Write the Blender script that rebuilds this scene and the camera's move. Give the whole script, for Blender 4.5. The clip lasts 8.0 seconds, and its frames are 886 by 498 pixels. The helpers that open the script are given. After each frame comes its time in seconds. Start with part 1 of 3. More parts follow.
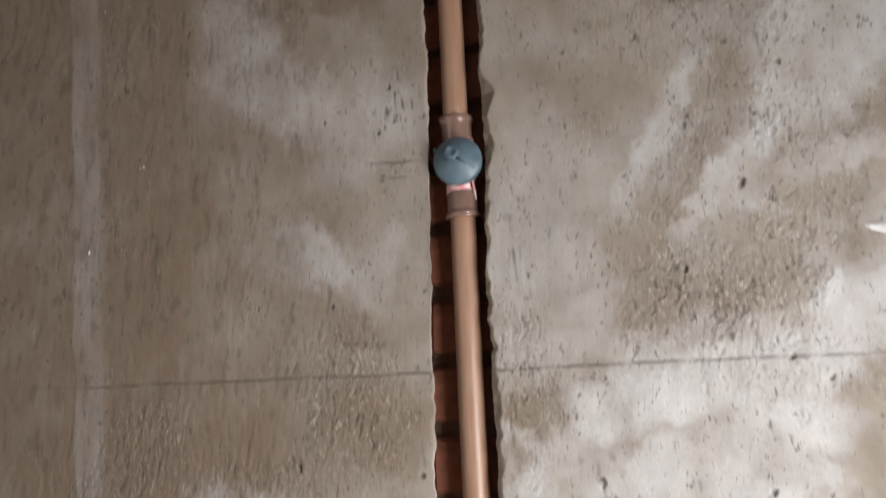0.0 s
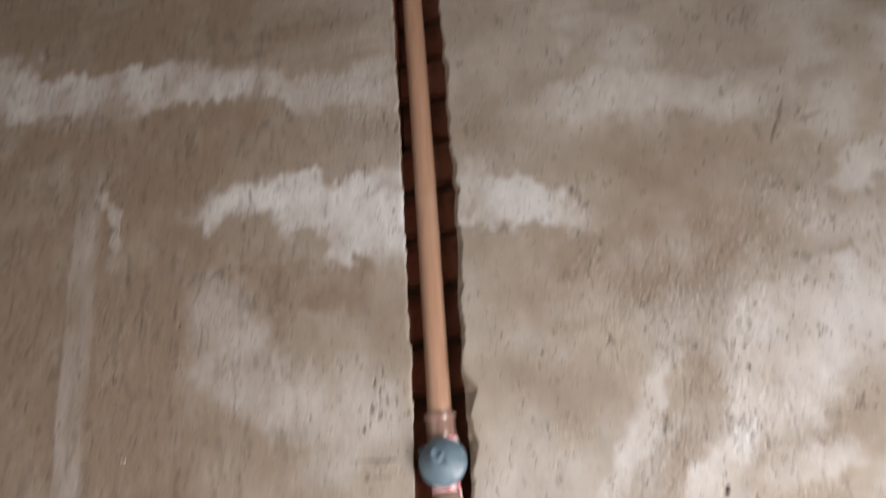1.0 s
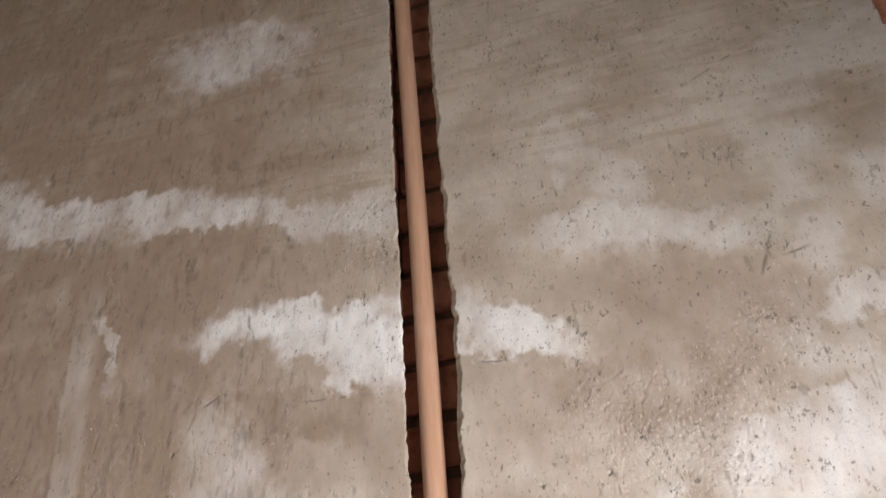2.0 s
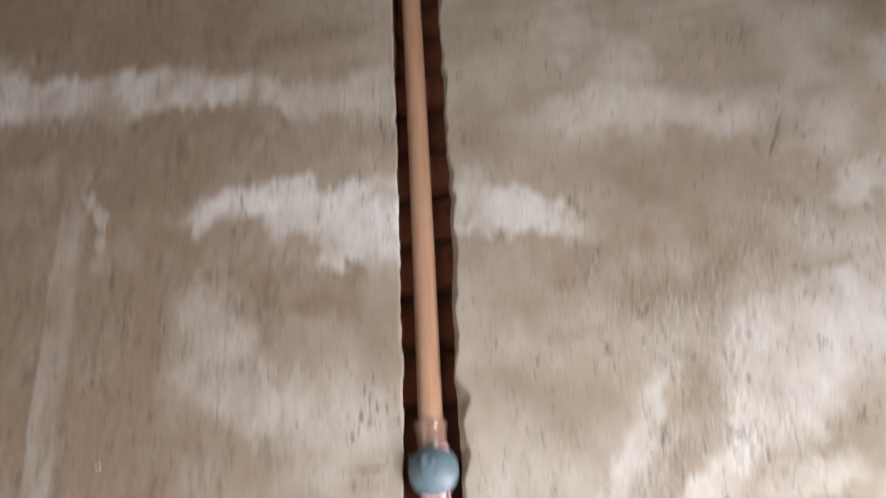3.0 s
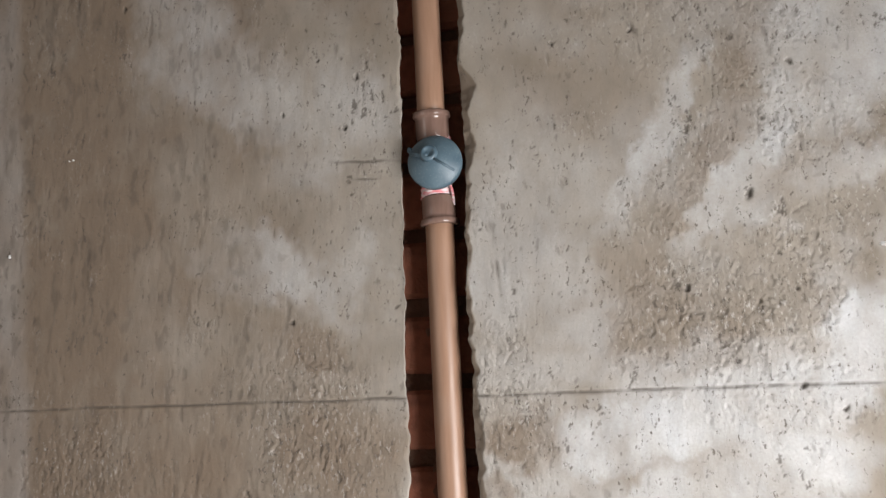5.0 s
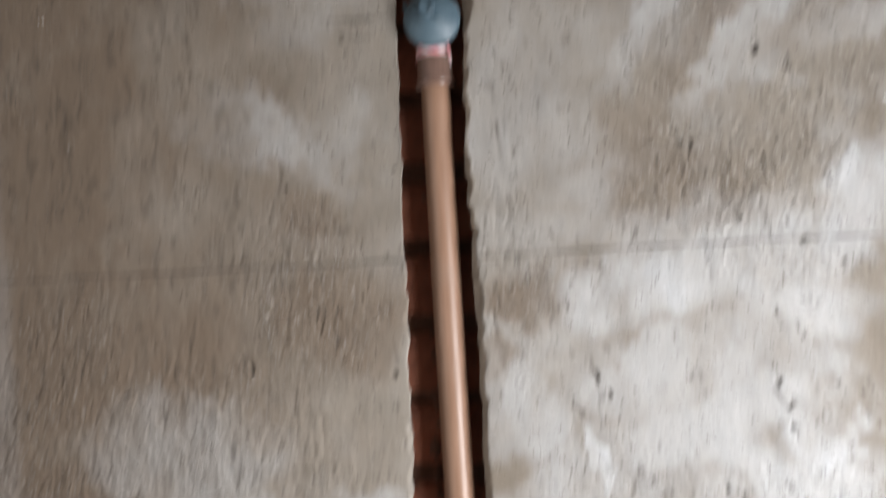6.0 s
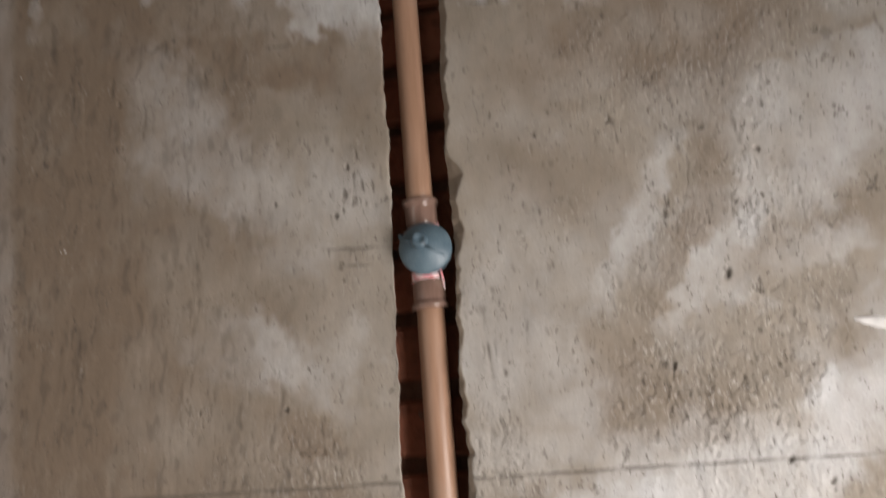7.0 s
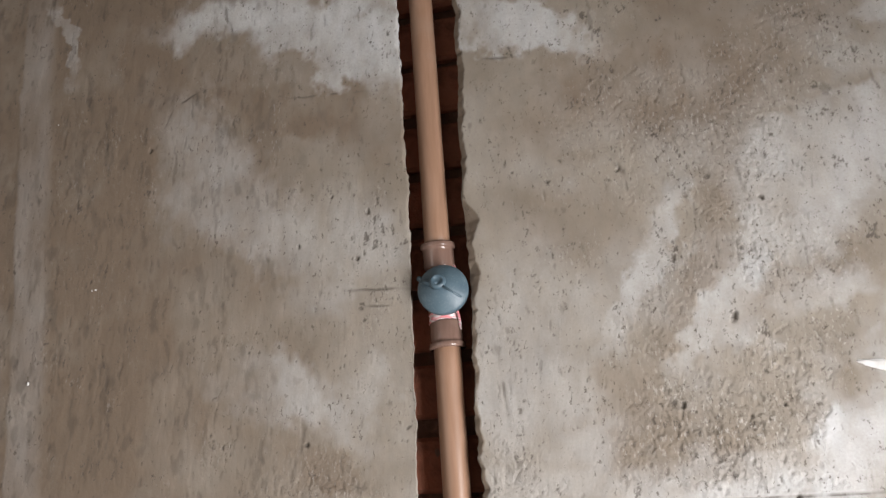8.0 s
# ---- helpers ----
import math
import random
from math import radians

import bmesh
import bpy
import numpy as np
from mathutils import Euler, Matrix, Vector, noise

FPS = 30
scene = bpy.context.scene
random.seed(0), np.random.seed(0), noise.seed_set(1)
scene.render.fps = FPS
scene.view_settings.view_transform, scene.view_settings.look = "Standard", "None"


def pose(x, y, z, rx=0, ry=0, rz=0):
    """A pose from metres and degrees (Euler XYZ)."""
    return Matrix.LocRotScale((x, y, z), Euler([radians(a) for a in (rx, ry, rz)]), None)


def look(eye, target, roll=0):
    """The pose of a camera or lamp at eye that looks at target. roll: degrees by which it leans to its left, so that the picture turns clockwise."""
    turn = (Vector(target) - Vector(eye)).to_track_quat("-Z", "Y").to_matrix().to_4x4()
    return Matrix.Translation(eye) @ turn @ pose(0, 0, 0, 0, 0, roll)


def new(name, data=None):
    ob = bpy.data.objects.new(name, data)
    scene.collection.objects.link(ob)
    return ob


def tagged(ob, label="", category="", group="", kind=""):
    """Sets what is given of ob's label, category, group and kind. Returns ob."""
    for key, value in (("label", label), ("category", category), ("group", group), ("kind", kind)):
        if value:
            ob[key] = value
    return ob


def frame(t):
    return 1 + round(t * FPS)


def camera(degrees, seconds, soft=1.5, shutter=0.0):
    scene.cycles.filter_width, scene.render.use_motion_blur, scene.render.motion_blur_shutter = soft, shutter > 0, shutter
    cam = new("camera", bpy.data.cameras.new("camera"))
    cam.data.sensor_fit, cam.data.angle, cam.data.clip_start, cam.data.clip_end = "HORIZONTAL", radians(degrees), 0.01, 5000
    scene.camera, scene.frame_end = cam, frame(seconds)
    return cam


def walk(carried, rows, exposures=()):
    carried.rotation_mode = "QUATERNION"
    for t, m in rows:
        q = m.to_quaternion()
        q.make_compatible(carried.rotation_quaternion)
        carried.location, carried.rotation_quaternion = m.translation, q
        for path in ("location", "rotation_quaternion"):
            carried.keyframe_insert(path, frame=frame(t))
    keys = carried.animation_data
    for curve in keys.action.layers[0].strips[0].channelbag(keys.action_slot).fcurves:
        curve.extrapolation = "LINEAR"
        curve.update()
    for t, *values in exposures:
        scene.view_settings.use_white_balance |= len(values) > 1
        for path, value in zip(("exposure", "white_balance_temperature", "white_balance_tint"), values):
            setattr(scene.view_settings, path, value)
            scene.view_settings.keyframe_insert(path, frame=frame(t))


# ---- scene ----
cam = camera(58.2, 8.0, soft=1.35, shutter=0.6)
PATH = [
    (0, (0.218, -0.74, 0.956), (-0.374, 1.126, 1.362), -1.6),
    (0.5, (0.221, -0.747, 0.984), (-0.35, 1.07, 1.593), -1.3),
    (1, (0.231, -0.786, 1.041), (-0.247, 0.942, 1.928), -3.1),
    (1.5, (0.234, -0.796, 1.077), (-0.144, 0.842, 2.161), -3.9),
    (1.7, (0.23, -0.808, 1.066), (-0.159, 0.794, 2.2), -3.8),
    (2.8, (0.208, -0.783, 1.024), (-0.181, 0.837, 2.131), -3.1),
    (3, (0.203, -0.761, 1.012), (-0.205, 0.933, 1.993), -2.2),
    (3.5, (0.183, -0.725, 0.997), (-0.254, 1.107, 1.669), -1.4),
    (4, (0.187, -0.699, 1.011), (-0.272, 1.189, 1.485), -1.6),
    (4.5, (0.181, -0.682, 1.008), (-0.273, 1.228, 1.388), -2.2),
    (4.7, (0.176, -0.681, 1.005), (-0.294, 1.229, 1.365), -1.9),
    (5.8, (0.128, -0.674, 0.98), (-0.204, 1.279, 1.256), -2.5),
    (6, (0.124, -0.669, 0.951), (-0.23, 1.293, 1.107), -2.5),
    (6.2, (0.131, -0.66, 0.937), (-0.287, 1.294, 0.871), -2.1),
    (6.4, (0.142, -0.633, 0.93), (-0.315, 1.304, 0.74), -1.1),
    (6.5, (0.142, -0.64, 0.941), (-0.256, 1.315, 0.809), 0.6),
    (6.6, (0.146, -0.657, 0.95), (-0.261, 1.301, 0.984), -1.3),
    (6.8, (0.163, -0.688, 1.004), (-0.219, 1.242, 1.367), -2.1),
    (7, (0.149, -0.706, 1.006), (-0.201, 1.19, 1.536), -3.7),
    (7.5, (0.145, -0.732, 0.994), (-0.208, 1.128, 1.64), -3.4),
    (8, (0.144, -0.737, 0.994), (-0.209, 1.124, 1.635), -3.1),
]
EXPOSURES = [(0.0, -0.3, 6550, 12), (0.5, -0.12, 6600, 13), (1.0, 0.36, 6750, 15), (1.5, 0.75, 6950, 18), (1.7, 0.8, 6750, 15), (2.8, 0.75, 6650, 14),
             (3.0, 0.6, 6650, 13), (3.5, 0.26, 6600, 12), (4.0, -0.05, 6500, 11), (4.5, -0.15, 6450, 10), (5.8, -0.22, 6350, 10), (6.0, -0.32, 6300, 10),
             (6.4, -0.42, 6300, 10), (6.6, -0.36, 6600, 11), (7.0, -0.35, 6850, 13), (7.5, -0.1, 6550, 11), (8.0, -0.05, 6500, 11)]
walk(cam, [(t, look(eye, aim, roll)) for t, eye, aim, roll in PATH], EXPOSURES)

# ---- daylight: sky outside, a window to the right of the plastered wall and a doorway to its left ----
world = bpy.data.worlds.new("sky")
scene.world = world
world.use_nodes = True
wn, wl = world.node_tree.nodes, world.node_tree.links
sky = wn.new("ShaderNodeTexSky")
sky.sky_type, sky.sun_disc = "NISHITA", False
sky.sun_elevation, sky.sun_rotation = radians(40), radians(120)
wl.new(sky.outputs[0], wn["Background"].inputs[0])
wn["Background"].inputs[1].default_value = 0.1

ROOM_W, ROOM_E, ROOM_S, ROOM_H = -1.5, 0.84, -2.4, 2.75
DOOR_Y0, DOOR_Y1, DOOR_H = -2.30, -1.45, 2.1
WIN_Y0, WIN_Y1, WIN_Z0, WIN_Z1 = -1.16, -0.37, 0.12, 1.02


def area_lamp(name, m, w, h, power, colour):
    data = bpy.data.lights.new(name, "AREA")
    data.shape, data.size, data.size_y, data.energy, data.color = "RECTANGLE", w, h, power, colour
    ob = new(name, data)
    ob.matrix_world = m
    return ob


area_lamp("doorway_daylight", look((ROOM_W - 0.05, (DOOR_Y0 + DOOR_Y1) / 2, 1.0), (0, (DOOR_Y0 + DOOR_Y1) / 2, 1.0)),
          DOOR_Y1 - DOOR_Y0, 1.9, 10.0, (1.0, 0.97, 0.94))
win_mid = ((WIN_Y0 + WIN_Y1) / 2, (WIN_Z0 + WIN_Z1) / 2)
area_lamp("window_daylight", look((ROOM_E + 0.05, *win_mid), (0, *win_mid)), WIN_Y1 - WIN_Y0, WIN_Z1 - WIN_Z0, 50.0, (1.0, 0.985, 0.98))


# ---- materials ----
class Nodes:
    """A short way to wire a node material."""

    def __init__(self, name):
        self.mat = bpy.data.materials.new(name)
        self.mat.use_nodes = True
        self.tree = self.mat.node_tree
        self.bsdf = self.tree.nodes["Principled BSDF"]

    def add(self, kind, inputs=(), **props):
        node = self.tree.nodes.new(kind)
        for key, value in props.items():
            setattr(node, key, value)
        for key, value in dict(inputs).items():
            self.put(node.inputs[key], value)
        return node

    def put(self, socket, value):
        if isinstance(value, bpy.types.NodeSocket):
            self.tree.links.new(value, socket)
        else:
            socket.default_value = value

    def mix(self, factor, a, b, blend="MIX"):
        node = self.add("ShaderNodeMix", data_type="RGBA", blend_type=blend)
        for key, value in ((0, factor), (6, a), (7, b)):
            if isinstance(value, tuple) and len(value) == 3:
                value = (*value, 1)
            self.put(node.inputs[key], value)
        return node.outputs[2]

    def math(self, op, a, b=0.0, c=0.0):
        node = self.add("ShaderNodeMath", operation=op)
        for key, value in enumerate((a, b, c)):
            self.put(node.inputs[key], value)
        return node.outputs[0]

    def ramp(self, value, low, high, out_low=0.0, out_high=1.0):
        return self.add("ShaderNodeMapRange", {0: value, 1: low, 2: high, 3: out_low, 4: out_high}).outputs[0]

    def coords(self, scale=(1, 1, 1)):
        tc = self.add("ShaderNodeTexCoord")
        return self.add("ShaderNodeMapping", {0: tc.outputs["Object"], 3: scale}).outputs[0]

    def noise(self, vec, scale, detail=3.0, rough=0.55):
        return self.add("ShaderNodeTexNoise", {"Vector": vec, "Scale": scale, "Detail": detail, "Roughness": rough}).outputs[0]

    def bump(self, height, strength, distance, normal=None):
        node = self.add("ShaderNodeBump", {"Height": height, "Strength": strength, "Distance": distance})
        if normal is not None:
            self.put(node.inputs["Normal"], normal)
        return node.outputs[0]

    def done(self, colour, rough, normal=None, spec=0.5):
        if isinstance(colour, tuple):
            colour = (*colour, 1)
        self.put(self.bsdf.inputs["Base Color"], colour)
        self.put(self.bsdf.inputs["Roughness"], rough)
        self.put(self.bsdf.inputs["Specular IOR Level"], spec)
        if normal is not None:
            self.put(self.bsdf.inputs["Normal"], normal)
        return self.mat


def make_plaster():
    n = Nodes("cement_plaster")
    flat, drawn = n.coords(), n.coords((1, 1, 0.45))
    pale = n.add("ShaderNodeAttribute", attribute_name="pale").outputs["Fac"]
    brown = n.add("ShaderNodeAttribute", attribute_name="brown").outputs["Fac"]
    smudge_and_shade = n.add("ShaderNodeAttribute", attribute_name="smudge_and_shade").outputs["Fac"]
    torn = n.add("ShaderNodeAttribute", attribute_name="torn").outputs["Fac"]
    cloud = n.noise(flat, 9, 4)
    mottle = n.noise(drawn, 70, 4, 0.6)
    grain = n.noise(flat, 420, 3, 0.6)
    colour = n.mix(n.ramp(cloud, 0.35, 0.65), (0.182, 0.154, 0.122), (0.258, 0.231, 0.196))
    colour = n.mix(brown, colour, (0.150, 0.112, 0.080))
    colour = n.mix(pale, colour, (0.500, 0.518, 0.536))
    colour = n.mix(n.ramp(mottle, 0.30, 0.62), colour, (1.14, 1.12, 1.10), "MULTIPLY")
    colour = n.mix(n.ramp(grain, 0.30, 0.70, 0.22, 0.0), colour, (0.20, 0.17, 0.14))
    # darkens the smudges, and paints in shade for pits, holes, scores and joint
    colour = n.mix(smudge_and_shade, colour, (0.060, 0.048, 0.038))
    chip = n.math("MULTIPLY", n.ramp(n.noise(drawn, 330, 3, 0.65), 0.57, 0.65, 0.0, 0.42), torn)
    colour = n.mix(chip, colour, (0.58, 0.56, 0.53))
    bent = n.mix(0.012, drawn, n.add("ShaderNodeTexNoise", {"Vector": flat, "Scale": 160.0, "Detail": 2.0}).outputs["Color"])
    specks = n.add("ShaderNodeTexVoronoi", {"Vector": bent, "Scale": 230.0}).outputs["Distance"]
    keep = n.math("MAXIMUM", n.ramp(n.noise(flat, 55, 3), 0.50, 0.66, 0.15, 0.9), torn)
    hole = n.math("MULTIPLY", n.ramp(n.math("DIVIDE", specks, n.ramp(n.noise(flat, 170, 2), 0.35, 0.65, 0.6, 1.5)), 0.12, 0.24, 1.0, 0.0), keep)
    # short upright rips where the float dragged at the sand
    pulled = n.coords((1, 1, 0.55))
    dense = n.math("MAXIMUM", n.ramp(n.noise(flat, 26, 4, 0.6), 0.42, 0.66), n.math("MULTIPLY", torn, 0.95))
    rip_noise = n.noise(pulled, 230, 5, 0.76)
    rip = n.ramp(n.math("MULTIPLY_ADD", dense, 0.075, rip_noise), 0.645, 0.672)
    # shade within the holes and rips, painted as a dark colour
    crevice_shade = n.math("MAXIMUM", n.math("MULTIPLY", hole, 0.55), n.math("MULTIPLY", rip, 0.80))
    colour = n.mix(crevice_shade, colour, (0.095, 0.076, 0.060))
    height = n.math("MULTIPLY_ADD", n.noise(drawn, 260, 3, 0.6), 0.6, n.math("MULTIPLY", grain, 0.35))
    shards = n.math("MULTIPLY", n.noise(flat, 430, 4, 0.75), torn)
    height = n.math("MULTIPLY_ADD", shards, 2.9, height)
    height = n.math("SUBTRACT", height, n.math("MULTIPLY", hole, 0.5))
    height = n.math("SUBTRACT", height, n.math("MULTIPLY", rip, 1.3))
    rough = n.ramp(n.math("ADD", pale, n.math("MULTIPLY", mottle, 0.3)), 0.1, 1.1, 0.82, 0.50)
    return n.done(colour, rough, n.bump(height, 0.55, 0.0011), 0.45)


def make_room_plaster():
    n = Nodes("room_plaster")
    flat = n.coords()
    cloud, grain = n.noise(flat, 4, 5), n.noise(flat, 180, 3)
    colour = n.mix(n.ramp(cloud, 0.3, 0.7), (0.27, 0.24, 0.21), (0.38, 0.345, 0.31))
    return n.done(colour, 0.9, n.bump(grain, 0.5, 0.002), 0.3)


def make_concrete():
    n = Nodes("floor_concrete")
    flat = n.coords()
    cloud, grain = n.noise(flat, 5, 6), n.noise(flat, 240, 3)
    colour = n.mix(n.ramp(cloud, 0.3, 0.7), (0.22, 0.20, 0.18), (0.34, 0.32, 0.29))
    return n.done(colour, 0.85, n.bump(grain, 0.4, 0.002), 0.4)


def make_brick():
    n = Nodes("fired_clay")
    flat = n.coords()
    info = n.add("ShaderNodeObjectInfo").outputs["Random"]
    blotch, grain = n.noise(flat, 45, 4), n.noise(flat, 320, 3)
    colour = n.mix(info, (0.230, 0.095, 0.060), (0.310, 0.130, 0.082))
    colour = n.mix(n.ramp(blotch, 0.45, 0.75), colour, (0.120, 0.050, 0.034))
    colour = n.mix(n.ramp(n.noise(flat, 25, 3), 0.60, 0.72, 0.0, 0.6), colour, (0.24, 0.12, 0.075))
    return n.done(colour, 0.9, n.bump(grain, 0.7, 0.002), 0.25)


def make_mortar():
    n = Nodes("raked_mortar")
    flat = n.coords()
    cloud, grain = n.noise(flat, 30, 4), n.noise(flat, 260, 3)
    colour = n.mix(n.ramp(cloud, 0.3, 0.7), (0.110, 0.062, 0.044), (0.190, 0.118, 0.086))
    return n.done(colour, 0.95, n.bump(grain, 0.8, 0.003), 0.2)


def make_pvc(name, a, b, rough):
    n = Nodes(name)
    drawn = n.coords((1, 1, 0.12))
    streak, smear = n.noise(drawn, 160, 4), n.noise(n.coords(), 14, 3)
    colour = n.mix(n.ramp(streak, 0.35, 0.7), a, b)
    colour = n.mix(n.ramp(smear, 0.55, 0.75, 0.0, 0.35), colour, (0.33, 0.27, 0.22))
    gloss = n.ramp(smear, 0.4, 0.7, rough, rough + 0.16)
    return n.done(colour, gloss, n.bump(streak, 0.12, 0.0005), 0.5)


def make_cap():
    n = Nodes("blue_grey_plastic")
    flat = n.coords()
    dust, fine = n.noise(flat, 60, 4), n.noise(flat, 500, 2)
    colour = n.mix(n.ramp(dust, 0.35, 0.7), (0.058, 0.096, 0.124), (0.088, 0.133, 0.162))
    colour = n.mix(n.ramp(fine, 0.55, 0.8, 0.0, 0.25), colour, (0.30, 0.33, 0.34))
    return n.done(colour, n.ramp(dust, 0.3, 0.7, 0.36, 0.55), n.bump(fine, 0.08, 0.0005), 0.5)


def make_tape():
    n = Nodes("thread_tape")
    wound = n.coords((1, 1, 3))
    band = n.noise(wound, 110, 3)
    colour = n.mix(n.ramp(band, 0.44, 0.56), (0.80, 0.66, 0.66), (0.78, 0.25, 0.27))
    return n.done(colour, 0.6, n.bump(band, 0.4, 0.001), 0.4)


def make_plain(name, a, b, scale, rough):
    n = Nodes(name)
    spot = n.noise(n.coords(), scale, 4)
    return n.done(n.mix(n.ramp(spot, 0.35, 0.65), a, b), rough, n.bump(spot, 0.3, 0.001), 0.4)


PLASTER, ROOM, CONCRETE = make_plaster(), make_room_plaster(), make_concrete()
BRICK, MORTAR = make_brick(), make_mortar()
PVC = make_pvc("brown_pvc", (0.250, 0.146, 0.094), (0.305, 0.184, 0.124), 0.34)
SOCKET = make_pvc("dark_brown_pvc", (0.150, 0.092, 0.072), (0.195, 0.125, 0.100), 0.12)
CAP, TAPE = make_cap(), make_tape()
PUTTY = make_plain("white_putty", (0.66, 0.65, 0.64), (0.54, 0.53, 0.52), 90, 0.6)
PRIMER = make_plain("red_primer", (0.62, 0.07, 0.06), (0.45, 0.06, 0.05), 200, 0.5)


# ---- mesh helpers ----
def part(name, bm, material, parent=None, label=""):
    """Links a bmesh as one mesh object, under a thing or a part if given."""
    mesh = bpy.data.meshes.new(name)
    bm.to_mesh(mesh)
    bm.free()
    mesh.materials.append(material)
    ob = new(name, mesh)
    ob.parent = parent
    if label:
        tagged(ob, label)
    return ob


def smooth(ob):
    for poly in ob.data.polygons:
        poly.use_smooth = True
    return ob


def box(bm, x0, x1, y0, y1, z0, z1):
    m = Matrix.Translation(((x0 + x1) / 2, (y0 + y1) / 2, (z0 + z1) / 2)) @ Matrix.Diagonal((x1 - x0, y1 - y0, z1 - z0, 1))
    return bmesh.ops.create_cube(bm, size=1, matrix=m)["verts"]


def lathe(bm, profile, axis_from, axis_to, sides=40, close=True):
    """Turns a profile of (radius, distance along the axis) about the line through two points."""
    a, b = Vector(axis_from), Vector(axis_to)
    turn = (b - a).to_track_quat("Z", "Y").to_matrix()
    rings = []
    for r, d in profile:
        rings.append([bm.verts.new(a + turn @ Vector((r * math.cos(k * math.tau / sides), r * math.sin(k * math.tau / sides), d)))
                      for k in range(sides)])
    for one, two in zip(rings, rings[1:]):
        for k in range(sides):
            bm.faces.new((one[k], one[(k + 1) % sides], two[(k + 1) % sides], two[k]))
    if close:
        bm.faces.new(rings[0][::-1])
        bm.faces.new(rings[-1])


# ---- smooth random fields over the wall ----
def lattice(u, v, seed):
    """Value noise in -1..1, with cells of size 1."""
    iu, iv = np.floor(u).astype(np.int64), np.floor(v).astype(np.int64)
    fu, fv = u - iu, v - iv
    fu, fv = fu * fu * (3 - 2 * fu), fv * fv * (3 - 2 * fv)

    def corner(a, b):
        h = (a * 374761393 + b * 668265263 + seed * 974711) & 0x7FFFFFFF
        h = ((h ^ (h >> 13)) * 1274126177) & 0x7FFFFFFF
        return ((h ^ (h >> 16)) & 0xFFFF) / 32767.5 - 1

    low = corner(iu, iv) * (1 - fu) + corner(iu + 1, iv) * fu
    high = corner(iu, iv + 1) * (1 - fu) + corner(iu + 1, iv + 1) * fu
    return low * (1 - fv) + high * fv


def layers(u, v, seed, count=4, gain=0.5):
    total, size = 0.0, 1.0
    for k in range(count):
        total = total + size * lattice(u * 2 ** k, v * 2 ** k, seed + 17 * k)
        size *= gain
    return total


def step(value, low, high):
    t = np.clip((value - low) / (high - low), 0, 1)
    return t * t * (3 - 2 * t)


def patches(x, z, rows, fray=1.0, haze=0.0):
    """Soft-edged stains: centre x, z, half sizes, lean in degrees, strength. Their outlines are frayed by noise."""
    wx = x + fray * 0.020 * layers(x / 0.06, z / 0.06, 5) + 0.006 * layers(x / 0.012, z / 0.012, 9, 4, 0.6)
    wz = z + fray * 0.016 * layers(x / 0.06, z / 0.06, 6) + 0.007 * layers(x / 0.012, z / 0.016, 10, 4, 0.6)
    out = np.zeros_like(x)
    cloudy = 0.80 + 0.28 * layers(x / 0.030, z / 0.050, 8, 4, 0.6)
    blur = 0.13 + haze + 0.36 * step(lattice(x / 0.05, z / 0.05, 7), -0.6, 0.6)
    for cx, cz, rx, rz, lean, strength in rows:
        c, s = math.cos(radians(lean)), math.sin(radians(lean))
        du, dv = (wx - cx) * c + (wz - cz) * s, (wz - cz) * c - (wx - cx) * s
        r = np.sqrt((du / rx) ** 2 + (dv / rz) ** 2)
        out = np.maximum(out, cloudy * strength * (1 - step(r, 1.05 - blur, 1.05 + blur)))
    return out


# Lime-rich pale skins left by the float, from the top of the wall down
PALE_HIGH = [
    (-0.134, 1.540, 0.155, 0.034, -11, 0.70), (-0.074, 1.489, 0.063, 0.037, -28, 0.70), (0.092, 1.483, 0.082, 0.030, -28, 0.66),
    (-0.642, 1.838, 0.150, 0.046, -18, 0.50), (-0.352, 1.777, 0.190, 0.034, -14, 0.48), (-0.114, 1.714, 0.090, 0.028, -14, 0.32),
    (-0.319, 2.106, 0.129, 0.073, -17, 0.40), (0.270, 1.592, 0.130, 0.034, -9, 0.42), (0.242, 1.688, 0.104, 0.036, -60, 0.26),
    (0.394, 1.301, 0.089, 0.052, 17, 0.45), (0.471, 1.458, 0.034, 0.022, -15, 0.45), (-0.441, 1.579, 0.054, 0.013, -79, 0.40),
]
PALE_MID = [
    (-0.265, 1.384, 0.083, 0.042, -67, 0.55), (-0.207, 1.302, 0.093, 0.035, -40, 0.50), (-0.092, 1.267, 0.077, 0.047, -24, 0.40),
    (-0.141, 1.106, 0.078, 0.027, -22, 0.55), (-0.071, 1.122, 0.038, 0.032, 88, 0.40), (0.077, 1.139, 0.110, 0.045, 88, 0.40),
    (0.377, 1.303, 0.058, 0.031, 25, 0.45),
    (0.273, 1.134, 0.042, 0.017, 21, 0.50), (0.345, 1.020, 0.070, 0.024, 25, 0.70),
]
PALE_LOW = [
    (0.167, 0.956, 0.052, 0.033, -7, 0.80), (0.265, 0.918, 0.056, 0.034, -7, 0.55), (0.290, 0.841, 0.035, 0.023, -7, 1.00),
    (0.070, 0.856, 0.045, 0.036, 1, 0.60), (-0.246, 0.828, 0.088, 0.050, -3, 0.40), (-0.147, 0.760, 0.122, 0.033, 4, 0.50),
    (-0.096, 0.687, 0.068, 0.041, 6, 0.60), (0.060, 0.692, 0.033, 0.024, 5, 0.50), (0.131, 0.813, 0.034, 0.009, -87, 1.00),
    (0.277, 0.740, 0.018, 0.004, -90, 1.00),
]
